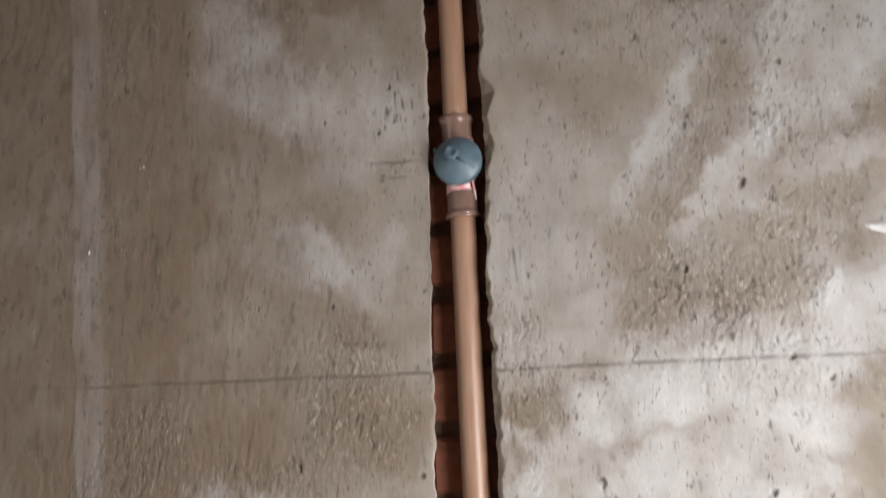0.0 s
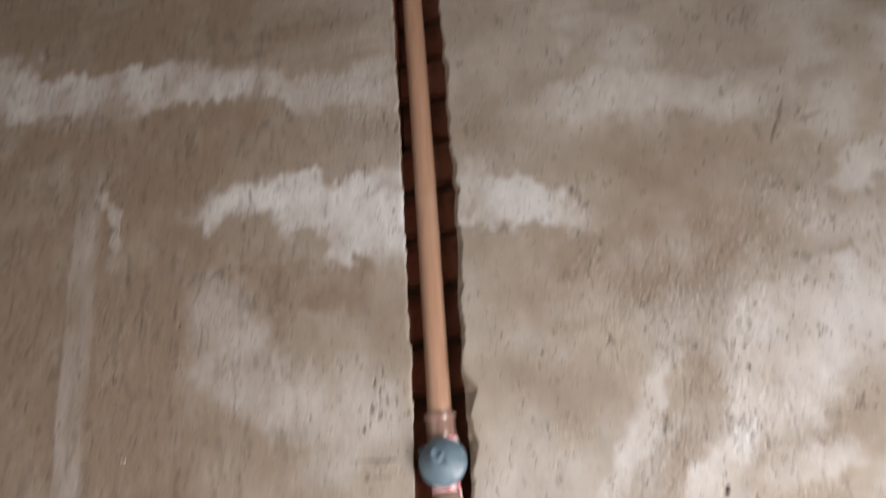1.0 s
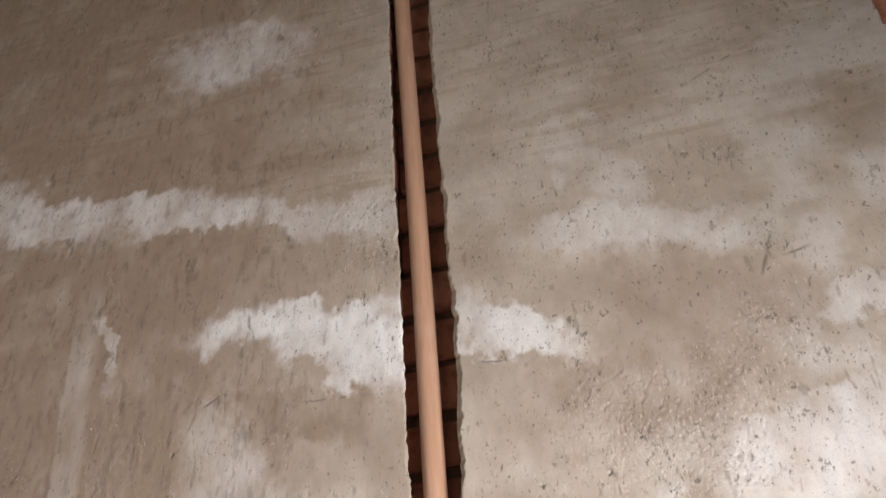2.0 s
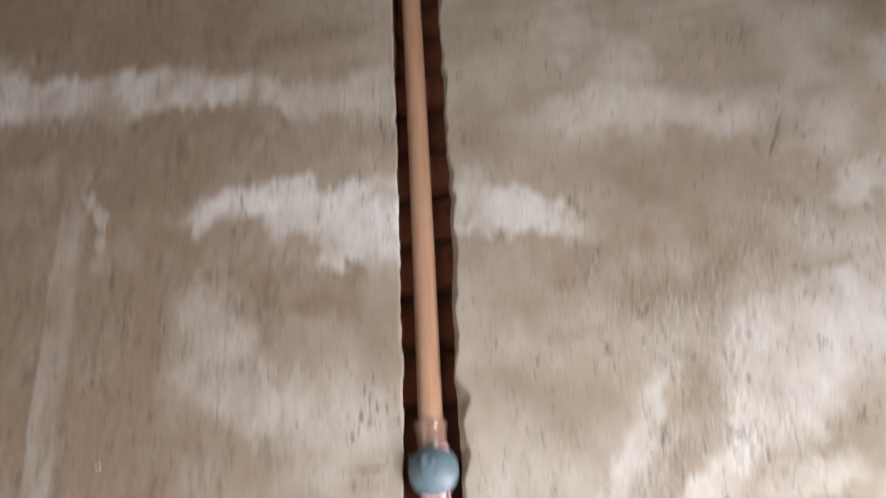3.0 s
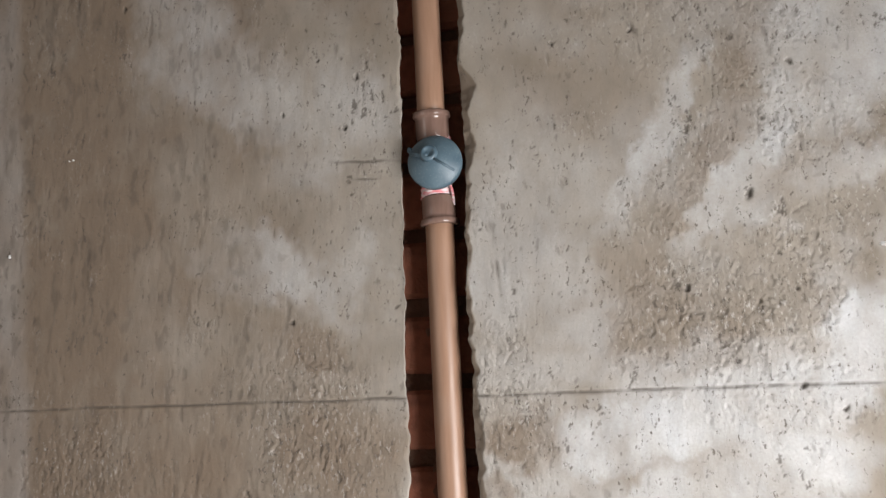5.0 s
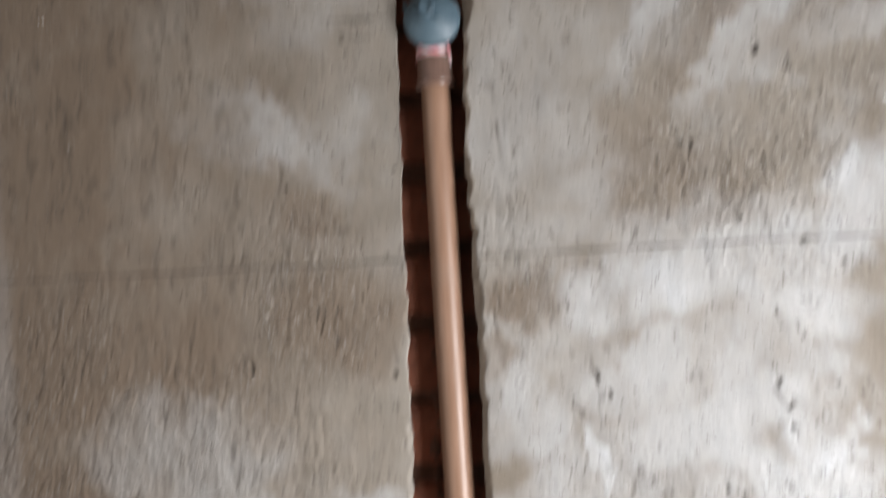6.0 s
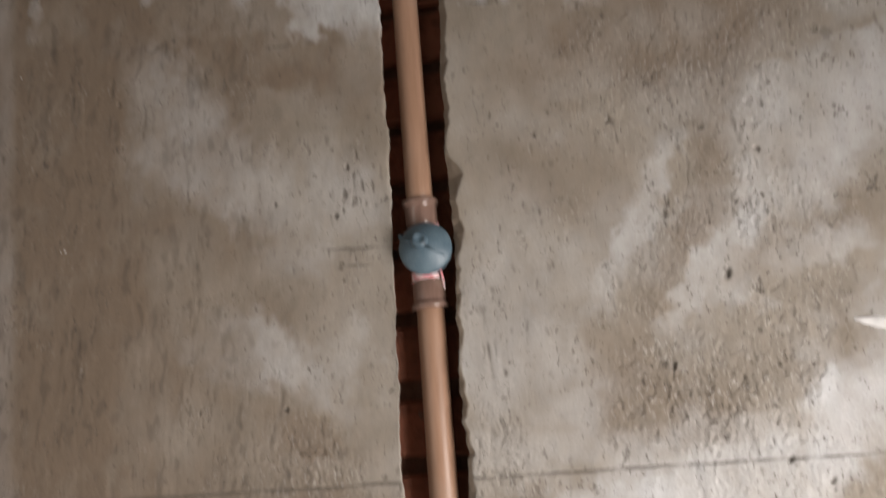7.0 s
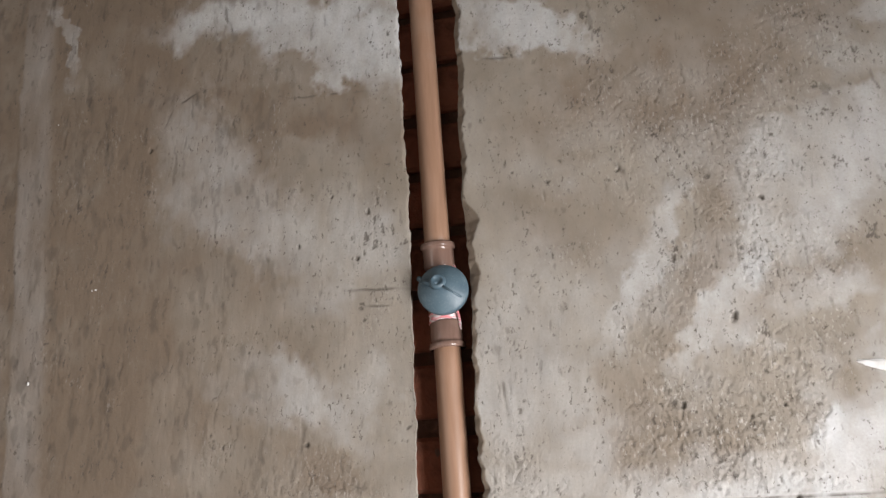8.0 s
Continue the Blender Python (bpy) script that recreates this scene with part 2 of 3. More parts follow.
PALE_LOW += [
    (0.177, 0.885, 0.086, 0.032, 1, 0.55),
    (0.092, 0.803, 0.036, 0.032, -90, 0.50),
    (0.220, 0.730, 0.105, 0.040, 5, 0.35),
    (0.355, 1.028, 0.125, 0.046, 22, 0.75),
    (0.400, 1.090, 0.060, 0.030, 20, 0.45),
    (0.190, 0.800, 0.080, 0.036, 0, 0.48),
]
# Sandier, browner coats; the two at x -0.400 also paint in the left's dimness
BROWN = [
    (-0.142, 1.431, 0.124, 0.042, -20, 0.95), (-0.400, 1.250, 0.330, 0.130, -84, 1.10), (-0.294, 1.520, 0.076, 0.041, -31, 0.60),
    (-0.210, 1.180, 0.085, 0.034, -16, 0.50), (0.230, 1.390, 0.125, 0.060, 8, 0.85),
    (0.150, 1.075, 0.045, 0.030, -80, 0.50), (0.336, 1.182, 0.051, 0.022, 21, 0.40),
]
BROWN_LOW = [
    (-0.134, 1.042, 0.065, 0.019, -9, 0.85), (-0.097, 0.950, 0.064, 0.047, -4, 0.80), (0.079, 0.960, 0.042, 0.021, -4, 0.80),
    (0.043, 0.914, 0.021, 0.016, -90, 0.70), (0.186, 1.037, 0.067, 0.024, 0, 0.30), (-0.206, 0.703, 0.055, 0.023, -3, 0.60),
    (-0.400, 0.930, 0.240, 0.130, -89, 1.15), (-0.187, 1.644, 0.280, 0.032, -12, 0.65),
    (-0.409, 1.962, 0.116, 0.064, -81, 0.50), (0.317, 1.490, 0.129, 0.045, -21, 0.60), (0.220, 1.368, 0.100, 0.052, -11, 0.35),
]
# Slanting drags of the float right of the pipe, pale ones and the sandy ones between them
DRAG_PALE = [
    (0.202, 1.226, 0.093, 0.016, 59, 0.52), (0.281, 1.199, 0.089, 0.017, 54, 0.50), (0.235, 1.137, 0.042, 0.013, 51, 0.48),
    (0.347, 1.234, 0.047, 0.026, 25, 0.50), (0.347, 1.173, 0.037, 0.020, 1, 0.42), (0.330, 1.012, 0.075, 0.026, 36, 0.70),
]
DRAG_BROWN = [
    (0.231, 1.185, 0.095, 0.013, 56, 0.62), (0.285, 1.299, 0.071, 0.021, 71, 0.70), (0.160, 1.080, 0.045, 0.024, 70, 0.70),
    (0.134, 1.264, 0.076, 0.037, -8, 0.40), (0.300, 1.159, 0.030, 0.014, 23, 0.55),
]
# Coarse, open-grained areas
ROUGH = [
    (0.233, 1.054, 0.090, 0.048, 6, 1.0), (0.307, 1.112, 0.065, 0.030, 24, 0.9), (0.250, 1.335, 0.110, 0.070, -4, 0.72),
    (0.200, 1.165, 0.070, 0.030, 60, 0.65), (0.320, 1.222, 0.070, 0.045, -21, 0.7), (0.340, 1.400, 0.090, 0.060, 30, 0.6),
    (0.200, 0.740, 0.150, 0.110, 0, 0.5), (-0.370, 0.780, 0.090, 0.200, 0, 0.9), (-0.130, 0.980, 0.070, 0.080, 0, 0.7),
    (0.060, 0.970, 0.040, 0.090, 0, 0.6), (0.300, 0.985, 0.110, 0.035, 0, 0.7), (-0.220, 0.850, 0.110, 0.060, 0, 0.6),
    (-0.080, 1.700, 0.070, 0.110, 0, 0.5),
]
# The deepest blow-holes: x, z, radius in millimetres
HOLES = [
    (-0.073, 1.299, 5.5), (-0.139, 1.066, 4.0), (0.296, 1.072, 4.5), (0.322, 0.978, 4.0), (0.125, 0.893, 4.5), (0.136, 0.879, 4.0),
    (0.267, 0.884, 4.5), (0.275, 0.866, 6.5), (0.275, 0.850, 4.5), (0.182, 1.309, 4.5), (0.267, 1.153, 5.0), (-0.326, 1.405, 3.5),
    (-0.147, 1.269, 3.5), (0.403, 1.771, 4.0), (0.292, 0.992, 4.5), (-0.182, 0.915, 4.5), (-0.174, 0.908, 3.5), (-0.043, 0.899, 4.5),
    (0.167, 0.713, 4.5), (0.103, 0.801, 5.0), (0.234, 0.797, 4.5), (0.222, 0.802, 3.5), (0.113, 1.305, 4.5), (0.346, 1.381, 4.0),
    (0.310, 1.262, 4.5), (0.212, 1.079, 4.0), (0.059, 0.969, 4.0), (-0.112, 1.318, 3.5), (-0.085, 1.248, 3.0),
]
# Scores left by the trowel's corner: x, z of both ends, depth in millimetres
SCORES = [
    (0.051, 1.147, 0.056, 1.081, 1.6), (0.064, 1.135, 0.066, 1.100, 1.6), (0.174, 1.336, 0.181, 1.322, 3.6), (0.181, 1.317, 0.189, 1.301, 3.6),
    (0.271, 1.161, 0.262, 1.138, 2.6), (0.262, 0.880, 0.272, 0.864, 2.6), (-0.100, 0.736, -0.083, 0.744, 2.0),
    (-0.100, 1.217, -0.030, 1.211, 1.6), (-0.077, 1.198, -0.050, 1.196, 1.3), (-0.305, 1.452, -0.262, 1.476, 1.6),
    (0.411, 1.569, 0.375, 1.489, 2.6), (0.399, 1.520, 0.441, 1.529, 2.0), (0.053, 1.456, 0.098, 1.452, 1.8),
    (-0.300, 1.455, -0.310, 1.430, 1.4), (0.360, 1.800, 0.480, 1.860, 1.2), (-0.170, 1.445, -0.060, 1.437, 1.0),
]
JOINT_Z = 0.996


def chase_edge(z, side):
    """The ragged x of the chase's rim, on its left (-1) or right (1) side."""
    rag = 0.0016 * layers(z / 0.060, z * 0 + side * 3.3, 31, 3) + 0.0011 * layers(z / 0.009, z * 0 + side, 37, 2)
    rag = rag - 0.0065 * step(z, 1.40, 2.00)
    if side > 0:
        rag = rag + 0.0014 * np.maximum(0, layers(z / 0.025, z * 0, 41, 2))
        return 0.0296 + rag + np.interp(z, (0.95, 1.05, 1.30, 1.45, 1.60), (0.0, -0.0035, -0.0035, -0.001, 0.0))
    return -0.0321 + rag + np.interp(z, (0.70, 1.00, 1.38, 1.60, 2.00), (0.002, 0.003, 0.0035, 0.001, -0.002))


def wall_relief(x, z):
    """How far the plaster stands out, in metres, and its pale and brown shares."""
    rough = patches(x, z, ROUGH)
    pale = np.maximum(np.maximum(patches(x, z, PALE_HIGH + PALE_LOW, 1.2, 0.08), 0.85 * patches(x, z, PALE_MID, 1.4, 0.35)), patches(x, z, DRAG_PALE, 0.7, 0.25))
    thin = step(layers(x / 0.09, z / 0.07, 19, 4, 0.6), -0.6, 0.9)
    brown = np.clip(np.maximum(patches(x, z, BROWN + BROWN_LOW, 1.0, 0.15), 0.8 * patches(x, z, DRAG_BROWN, 0.6, 0.25)), 0, 1)
    # the sandier left-hand coat, darkened further to paint in the light's falloff
    sandy_falloff = 1 - step(x + 0.05 * layers(x / 0.11, z / 0.13, 18, 4, 0.6), -0.32, -0.02)
    brown = np.maximum(brown, (0.90 + 0.30 * layers(x / 0.05, z / 0.07, 16, 4, 0.6)) * sandy_falloff * (1 - np.clip(1.3 * pale, 0, 1)))
    # thin pale skin, stronger to the lower right as painted-in brightness
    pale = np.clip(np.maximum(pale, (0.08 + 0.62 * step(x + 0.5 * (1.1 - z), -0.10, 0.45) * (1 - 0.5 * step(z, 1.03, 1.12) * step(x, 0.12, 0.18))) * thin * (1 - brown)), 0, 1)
    h = 0.0016 * layers(x / 0.22, z / 0.28, 3, 3)
    # thin cross streaks high up
    brown = np.clip(brown + 0.40 * step(z, 1.62, 1.75) * step(layers(x / 0.10, z / 0.012, 20, 4, 0.6), 0.1, 0.9), 0, 1)
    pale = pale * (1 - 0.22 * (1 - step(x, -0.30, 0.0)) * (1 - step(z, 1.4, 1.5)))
    # sagging float marks, longer than wide
    wx = x + 0.004 * layers(x / 0.03, z / 0.05, 11, 2) + 0.0012 * layers(x / 0.006, z / 0.008, 12, 2)
    wz = z + 0.004 * layers(x / 0.03, z / 0.05, 13, 2) + 0.0016 * layers(x / 0.006, z / 0.008, 14, 2)
    sag = layers(wx / 0.0085, wz / 0.024, 21, 3, 0.6)
    calm = step(layers(x / 0.06, z / 0.08, 23, 3), -0.5, 0.9)
    left = 1 - step(x, -0.25, 0.0)
    h += (0.00003 + 0.00017 * left * (1 - 0.6 * pale) + 0.00004 * rough) * sag
    # small torn pits, in clusters
    cluster = step(layers(x / 0.022, z / 0.028, 24, 3), 0.0, 0.9) * (0.35 + 0.65 * calm)
    pits = layers(wx / 0.0046, wz / 0.0100, 25, 4, 0.75)
    pit = step(pits, 1.40 - 0.62 * cluster + 0.15 * left, 1.56 - 0.62 * cluster + 0.15 * left)
    # drawn-out tears
    tears = layers(wx / 0.0046, wz / 0.0190, 28, 2)
    tear = step(tears, 0.98 - 0.22 * calm - 0.12 * left, 1.25 - 0.22 * calm - 0.12 * left)
    # sandy ridges low on the left
    low = (1 - step(z, 0.88, 1.02)) * (1 - step(x, -0.12, 0.0))
    h += 0.00030 * low * layers(wx / 0.0055, wz / 0.0130, 26, 3, 0.6)
    # open grain
    grain = step(layers(wx / 0.0046, wz / 0.0068, 29, 3, 0.75), 0.55, 0.95) * rough
    crumb = step(layers(wx / 0.0044, wz / 0.0062, 30, 3, 0.75), 0.65, 1.15) * rough
    h -= 0.0005 * pit + 0.0003 * tear + 0.0012 * grain - 0.0008 * crumb
    h += rough * 0.00035 * layers(wx / 0.0038, wz / 0.0052, 27, 3, 0.7)
    smudge = left * step(layers(wx / 0.0075, wz / 0.0240, 34, 3), 0.35, 1.0)
    # stained smudges, plus painted shade inside the pits, tears and open grain
    smudge_and_shade = np.maximum(0.72 * pit, np.maximum(0.34 * tear + 0.32 * smudge, 0.26 * grain))
    # drags across, high up on the wall
    h += 0.00022 * step(z, 1.62, 1.80) * layers(x / 0.09, z / 0.012, 33, 3)
    h += pale * 0.0004
    # the joint between two days' work
    wob = 0.0006 * layers(x / 0.03, z * 0, 45, 3)
    deep = (0.35 + 0.65 * step(x, -0.47, -0.43)) * step(x, -0.60, -0.50) * np.clip(0.80 + 0.5 * layers(x / 0.013, z * 0, 46, 2), 0.35, 1)
    cut = deep * np.exp(-((z - JOINT_Z - wob) / 0.0011) ** 2)
    h -= 0.0010 * cut
    # shade inside the cut, put into the colour
    smudge_and_shade = np.maximum(smudge_and_shade, 0.9 * cut)
    # lap of the neighbouring coat, with a smooth raised band beside it
    lap = x - (-0.463 - 0.086 * (z - 1.04)) + 0.0035 * layers(x * 0, z / 0.05, 51, 3)
    on = 1 - step(z, 1.64, 1.70)
    h -= 0.0005 * on * (1 - step(lap, -0.018, 0.006))
    band = on * step(lap, -0.002, 0.003) * (1 - step(lap, 0.032, 0.050))
    h += 0.0003 * band
    pale = np.maximum(pale, 0.13 * band * (1 + 0.6 * layers(x / 0.03, z / 0.06, 52, 3)))
    for cx, cz, r in HOLES:
        d = np.hypot(x - cx, (z - cz) * 0.7) / (r * 0.00078) + 0.7 * layers(x / 0.004, z / 0.004, 57, 2)
        h -= 0.0022 * (1 - step(d, 0.2, 0.75))
        # painted shade down in the hole
        smudge_and_shade = np.maximum(smudge_and_shade, 0.75 * (1 - step(d, 0.3, 0.8)))
    for x0, z0, x1, z1, deep in SCORES:
        ux, uz = x1 - x0, z1 - z0
        t = np.clip(((x - x0) * ux + (z - z0) * uz) / (ux * ux + uz * uz), 0, 1)
        d = np.hypot(x - x0 - t * ux, z - z0 - t * uz + 0.0009 * layers(x / 0.015, z / 0.015, 59, 3))
        line = np.exp(-(d / (0.0006 + 0.0004 * deep)) ** 2) * (0.2 + 0.8 * np.sin(math.pi * np.clip(t, 0.05, 0.95))) * step(lattice(x / 0.009, z / 0.009, 60), -0.7, 0.3)
        h -= deep * 0.0004 * line
        # shade of the score, mostly colour with little depth
        smudge_and_shade = np.maximum(smudge_and_shade, 0.85 * line)
    torn = np.clip(0.75 * rough + 0.5 * cluster, 0, 1) * (1 - 0.4 * pale)
    return h, pale, brown, smudge_and_shade, torn


def plaster_panel(side, parent):
    """One of the two coats beside the chase: front, rounded rim and the cut face down to the bricks."""
    grain = 0.0013
    front = np.concatenate((np.arange(0.0022, 0.47, grain), np.arange(0.47, 0.82, 2 * grain), np.linspace(0.83, (ROOM_E if side > 0 else -ROOM_W) - 0.030, 12)))
    inner = np.array(((0.0, 0.010), (0.0, 0.008), (0.0001, 0.006), (0.0002, 0.004), (0.0005, 0.0020), (0.0011, 0.0008)))
    under = 0.55 * inner[:, 1] if side < 0 else 0.0 * inner[:, 1]
    off = np.concatenate((inner[:, 0] + under, front))
    sink = np.concatenate((inner[:, 1], np.zeros(len(front))))
    zs = np.concatenate((np.linspace(0, 0.56, 12), np.arange(0.57, 0.62, 2 * grain), np.arange(0.62, 1.62, grain), np.arange(1.62, 2.52, 1.8 * grain), np.linspace(2.53, ROOM_H, 8)))
    offs, z = np.meshgrid(off, zs)
    sinks = np.broadcast_to(sink, offs.shape).copy()
    rim = chase_edge(z, side)
    x = rim + side * offs
    # chipped shoulder along the rim
    if side > 0:
        wide = np.interp(z, (0.60, 0.95, 1.04, 1.12), (0.005, 0.008, 0.006, 0.005)) + 0.002 * layers(z / 0.045, z * 0, 61, 3)
        wide = wide + 0.0014 * layers(z / 0.011, z * 0, 62, 3)
        # a larger piece broken out beside the valve
        wide = wide + 0.0105 * np.exp(-((z - 1.276) / 0.016) ** 2) + 0.0060 * np.exp(-((z - 1.222) / 0.022) ** 2)
        drop = 0.55
    else:
        wide = 0.0008 + 0.0050 * np.maximum(0, layers(z / 0.05, z * 0, 63, 3))
        drop = 0.5
    h, pale, brown, smudge_and_shade, torn = wall_relief(x, z)
    if side > 0:
        # the broken rim is smoother; the shade on its facet is painted in brown
        shaded_rim = (1 - step(offs, wide - 0.0012, wide + 0.0004)) * step(wide, 0.002, 0.005)
        h = h * (1 - 0.7 * shaded_rim)
        pale, torn, brown = pale * (1 - shaded_rim), torn * (1 - 0.7 * shaded_rim), np.maximum(brown, 0.8 * shaded_rim)
        smudge_and_shade = np.maximum(smudge_and_shade * (1 - 0.6 * shaded_rim), 0.12 * shaded_rim)
    near = np.where(sinks > 0.0005, 0.0, step(offs, 0.0, 0.004))
    chip = drop * np.maximum(0, wide + 0.0012 * layers(x / 0.008, z / 0.008, 65, 2) - offs)
    y = np.where(sinks > 0.0005, np.maximum(sinks, np.minimum(chip, 0.010)), chip) - h * near
    # the coat stops short at the top; bare bricks above
    rag = 0.020 * layers(x / 0.12, z / 0.12, 71, 3) + 0.006 * layers(x / 0.015, z / 0.015, 73, 2)
    bare = (z + 0.35 * rag > 2.135 - 0.40 * np.minimum(x, 0.0) + 0.2 * step(x, 0.0, 0.1)) | ((x + rag * 0.3 > 0.624) & (z + rag > 1.715))
    y = np.where(bare, 0.020, y)
    rows, cols = x.shape
    verts = np.stack((x, y, z), -1).reshape(-1, 3)
    k = np.arange(rows * cols).reshape(rows, cols)
    quads = np.stack((k[:-1, :-1], k[:-1, 1:], k[1:, 1:], k[1:, :-1]), -1).reshape(-1, 4)
    if side < 0:
        quads = quads[:, ::-1]
    mesh = bpy.data.meshes.new("plaster")
    mesh.vertices.add(len(verts))
    mesh.vertices.foreach_set("co", verts.ravel().astype(np.float32))
    mesh.loops.add(quads.size)
    mesh.loops.foreach_set("vertex_index", quads.ravel().astype(np.int32))
    mesh.polygons.add(len(quads))
    mesh.polygons.foreach_set("loop_start", np.arange(0, quads.size, 4, dtype=np.int32))
    mesh.polygons.foreach_set("use_smooth", np.ones(len(quads), dtype=bool))
    mesh.update(calc_edges=True)
    for name, field in (("pale", pale), ("brown", brown), ("smudge_and_shade", smudge_and_shade), ("torn", torn)):
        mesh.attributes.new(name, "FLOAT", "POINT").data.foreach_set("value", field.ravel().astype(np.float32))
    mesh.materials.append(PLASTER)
    ob = new("plaster", mesh)
    ob.parent = parent
    return ob


# ---- the room ----
def slab(name, label, category, material, *boxes):
    bm = bmesh.new()
    for b in boxes:
        box(bm, *b)
    return tagged(part(name, bm, material), label, category, "", "structure")


T = 0.15
CHASE = 0.0370
BACK = 0.043
slab("floor", "bare grey concrete floor of the unfinished room", "floor", CONCRETE, (ROOM_W - T, ROOM_E + T, ROOM_S - T, 0.23, -0.12, 0.0))
slab("ceiling", "bare cement ceiling", "ceiling", ROOM, (ROOM_W - T, ROOM_E + T, ROOM_S - T, 0.23, ROOM_H, ROOM_H + 0.12))
slab("wall_west", "cement-plastered side wall with an open doorway", "wall", ROOM,
     (ROOM_W - T, ROOM_W, ROOM_S, DOOR_Y0, 0, ROOM_H), (ROOM_W - T, ROOM_W, DOOR_Y1, 0.23, 0, ROOM_H),
     (ROOM_W - T, ROOM_W, DOOR_Y0, DOOR_Y1, DOOR_H, ROOM_H))
slab("wall_south", "plain cement-plastered rear wall", "wall", ROOM, (ROOM_W - T, ROOM_E + T, ROOM_S - T, ROOM_S, 0, ROOM_H))
slab("wall_east", "cement-plastered side wall with a low open window", "wall", ROOM,
     (ROOM_E, ROOM_E + T, ROOM_S, WIN_Y0, 0, ROOM_H), (ROOM_E, ROOM_E + T, WIN_Y1, 0.23, 0, ROOM_H),
     (ROOM_E, ROOM_E + T, WIN_Y0, WIN_Y1, 0, WIN_Z0), (ROOM_E, ROOM_E + T, WIN_Y0, WIN_Y1, WIN_Z1, ROOM_H))
wall = slab("wall_north", "brick wall under rough grey cement plaster with a vertical chase", "wall", MORTAR,
            (ROOM_W, -CHASE - 0.012, 0.024, 0.23, 0, ROOM_H), (CHASE, ROOM_E, 0.024, 0.23, 0, ROOM_H), (-CHASE - 0.012, CHASE, BACK + 0.010, 0.23, 0, ROOM_H))
for side in (-1, 1):
    tagged(plaster_panel(side, wall), "rough stained grey cement plaster")


# ---- water pipe and valve ----
LOW_FOOT, LOW_TOP = Vector((0.0195, 0.024, 0.0)), Vector((-0.0005, 0.021, 1.168))
UP_FOOT, UP_TOP = Vector((-0.0050, 0.020, 1.240)), Vector((-0.0370, 0.018, ROOM_H))


def water_pipe(a, b, label):
    """A slightly bowed tube."""
    bm = bmesh.new()
    sides, rings, count = 32, [], 48
    for i in range(count + 1):
        t = i / count
        c = a.lerp(b, t) + Vector((0.0012 * math.sin(t * 6.0), 0.001 * math.sin(t * 5.0), 0))
        rings.append([bm.verts.new(c + Vector((0.0132 * math.cos(k * math.tau / sides), 0.0132 * math.sin(k * math.tau / sides), 0)))
                      for k in range(sides)])
    for one, two in zip(rings, rings[1:]):
        for k in range(sides):
            bm.faces.new((one[k], one[(k + 1) % sides], two[(k + 1) % sides], two[k]))
    bm.faces.new(rings[0][::-1])
    bm.faces.new(rings[-1])
    return tagged(smooth(part("water_pipe", bm, PVC)), label, "pipe", "water pipes")


lower_pipe = water_pipe(LOW_FOOT, LOW_TOP, "brown plastic water pipe rising from the floor inside the wall chase")
upper_pipe = water_pipe(UP_FOOT, UP_TOP, "brown plastic water pipe running up from the valve inside the chase")


def socket_part(parent, mouth, inner):
    """A pipe socket with a rounded rim at its mouth."""
    bm = bmesh.new()
    length = (Vector(inner) - Vector(mouth)).length
    lathe(bm, ((0.0134, 0.0), (0.0176, 0.0), (0.0183, 0.0008), (0.0183, 0.0046), (0.0177, 0.0054), (0.0164, 0.0060), (0.0162, 0.0090),
               (0.0160, length - 0.002), (0.0152, length)), mouth, inner)
    return smooth(part("socket", bm, SOCKET, parent, "dark brown glossy plastic socket"))


valve = tagged(new("shower_valve"), "pipe valve with round blue-grey plastic cover in the wall chase", "valve")
valve.location = (0, 0.030, 1.2)
bpy.context.view_layer.update()


def valve_part(ob):
    """Keeps a mesh built in room coordinates where it is, under the valve."""
    top = ob.parent
    if top is valve:
        ob.matrix_parent_inverse = valve.matrix_world.inverted()
    return ob


valve_part(socket_part(valve, (-0.0003, 0.021, 1.1512), (-0.0013, 0.0205, 1.1785)))
valve_part(socket_part(valve, (-0.0052, 0.020, 1.2600), (-0.0046, 0.022, 1.2330)))


def wound_tape(z0, z1, y):
    bm = bmesh.new()
    rows = [(0.0132, 0.0)]
    for k in range(9):
        d = (z1 - z0) * (0.06 + 0.88 * k / 8)
        rows.append((0.0150 + 0.0005 * (k % 2) + 0.0006 * math.sin(k * 2.1) - 0.0012 * k / 8, d))
    rows.append((0.0130, z1 - z0))
    lathe(bm, rows, (-0.0018, y, z0), (-0.0030, y + 0.0008, z1))
    return valve_part(smooth(part("thread_tape", bm, TAPE, valve, "white thread tape smeared with pink")))


wound_tape(1.1755, 1.1890, 0.0210)
wound_tape(1.2270, 1.2350, 0.0225)
bm = bmesh.new()
lathe(bm, ((0.011, 0.0), (0.0150, 0.003), (0.0175, 0.012), (0.0185, 0.022), (0.0175, 0.032), (0.0150, 0.042), (0.011, 0.045)),
      (-0.0025, 0.022, 1.1850), (-0.0038, 0.023, 1.2300))
valve_part(smooth(part("body", bm, SOCKET, valve, "dark valve body behind the cover")))
bm = bmesh.new()
CAP_AT, CAP_WAY = Vector((0.0035, -0.010, 1.2040)), Vector((0.05, -1.0, 0.02)).normalized()
lathe(bm, ((0.013, 0.0), (0.013, 0.030)), CAP_AT - CAP_WAY * 0.036, CAP_AT - CAP_WAY * 0.006)
valve_part(smooth(part("bonnet", bm, SOCKET, valve)))
bm = bmesh.new()
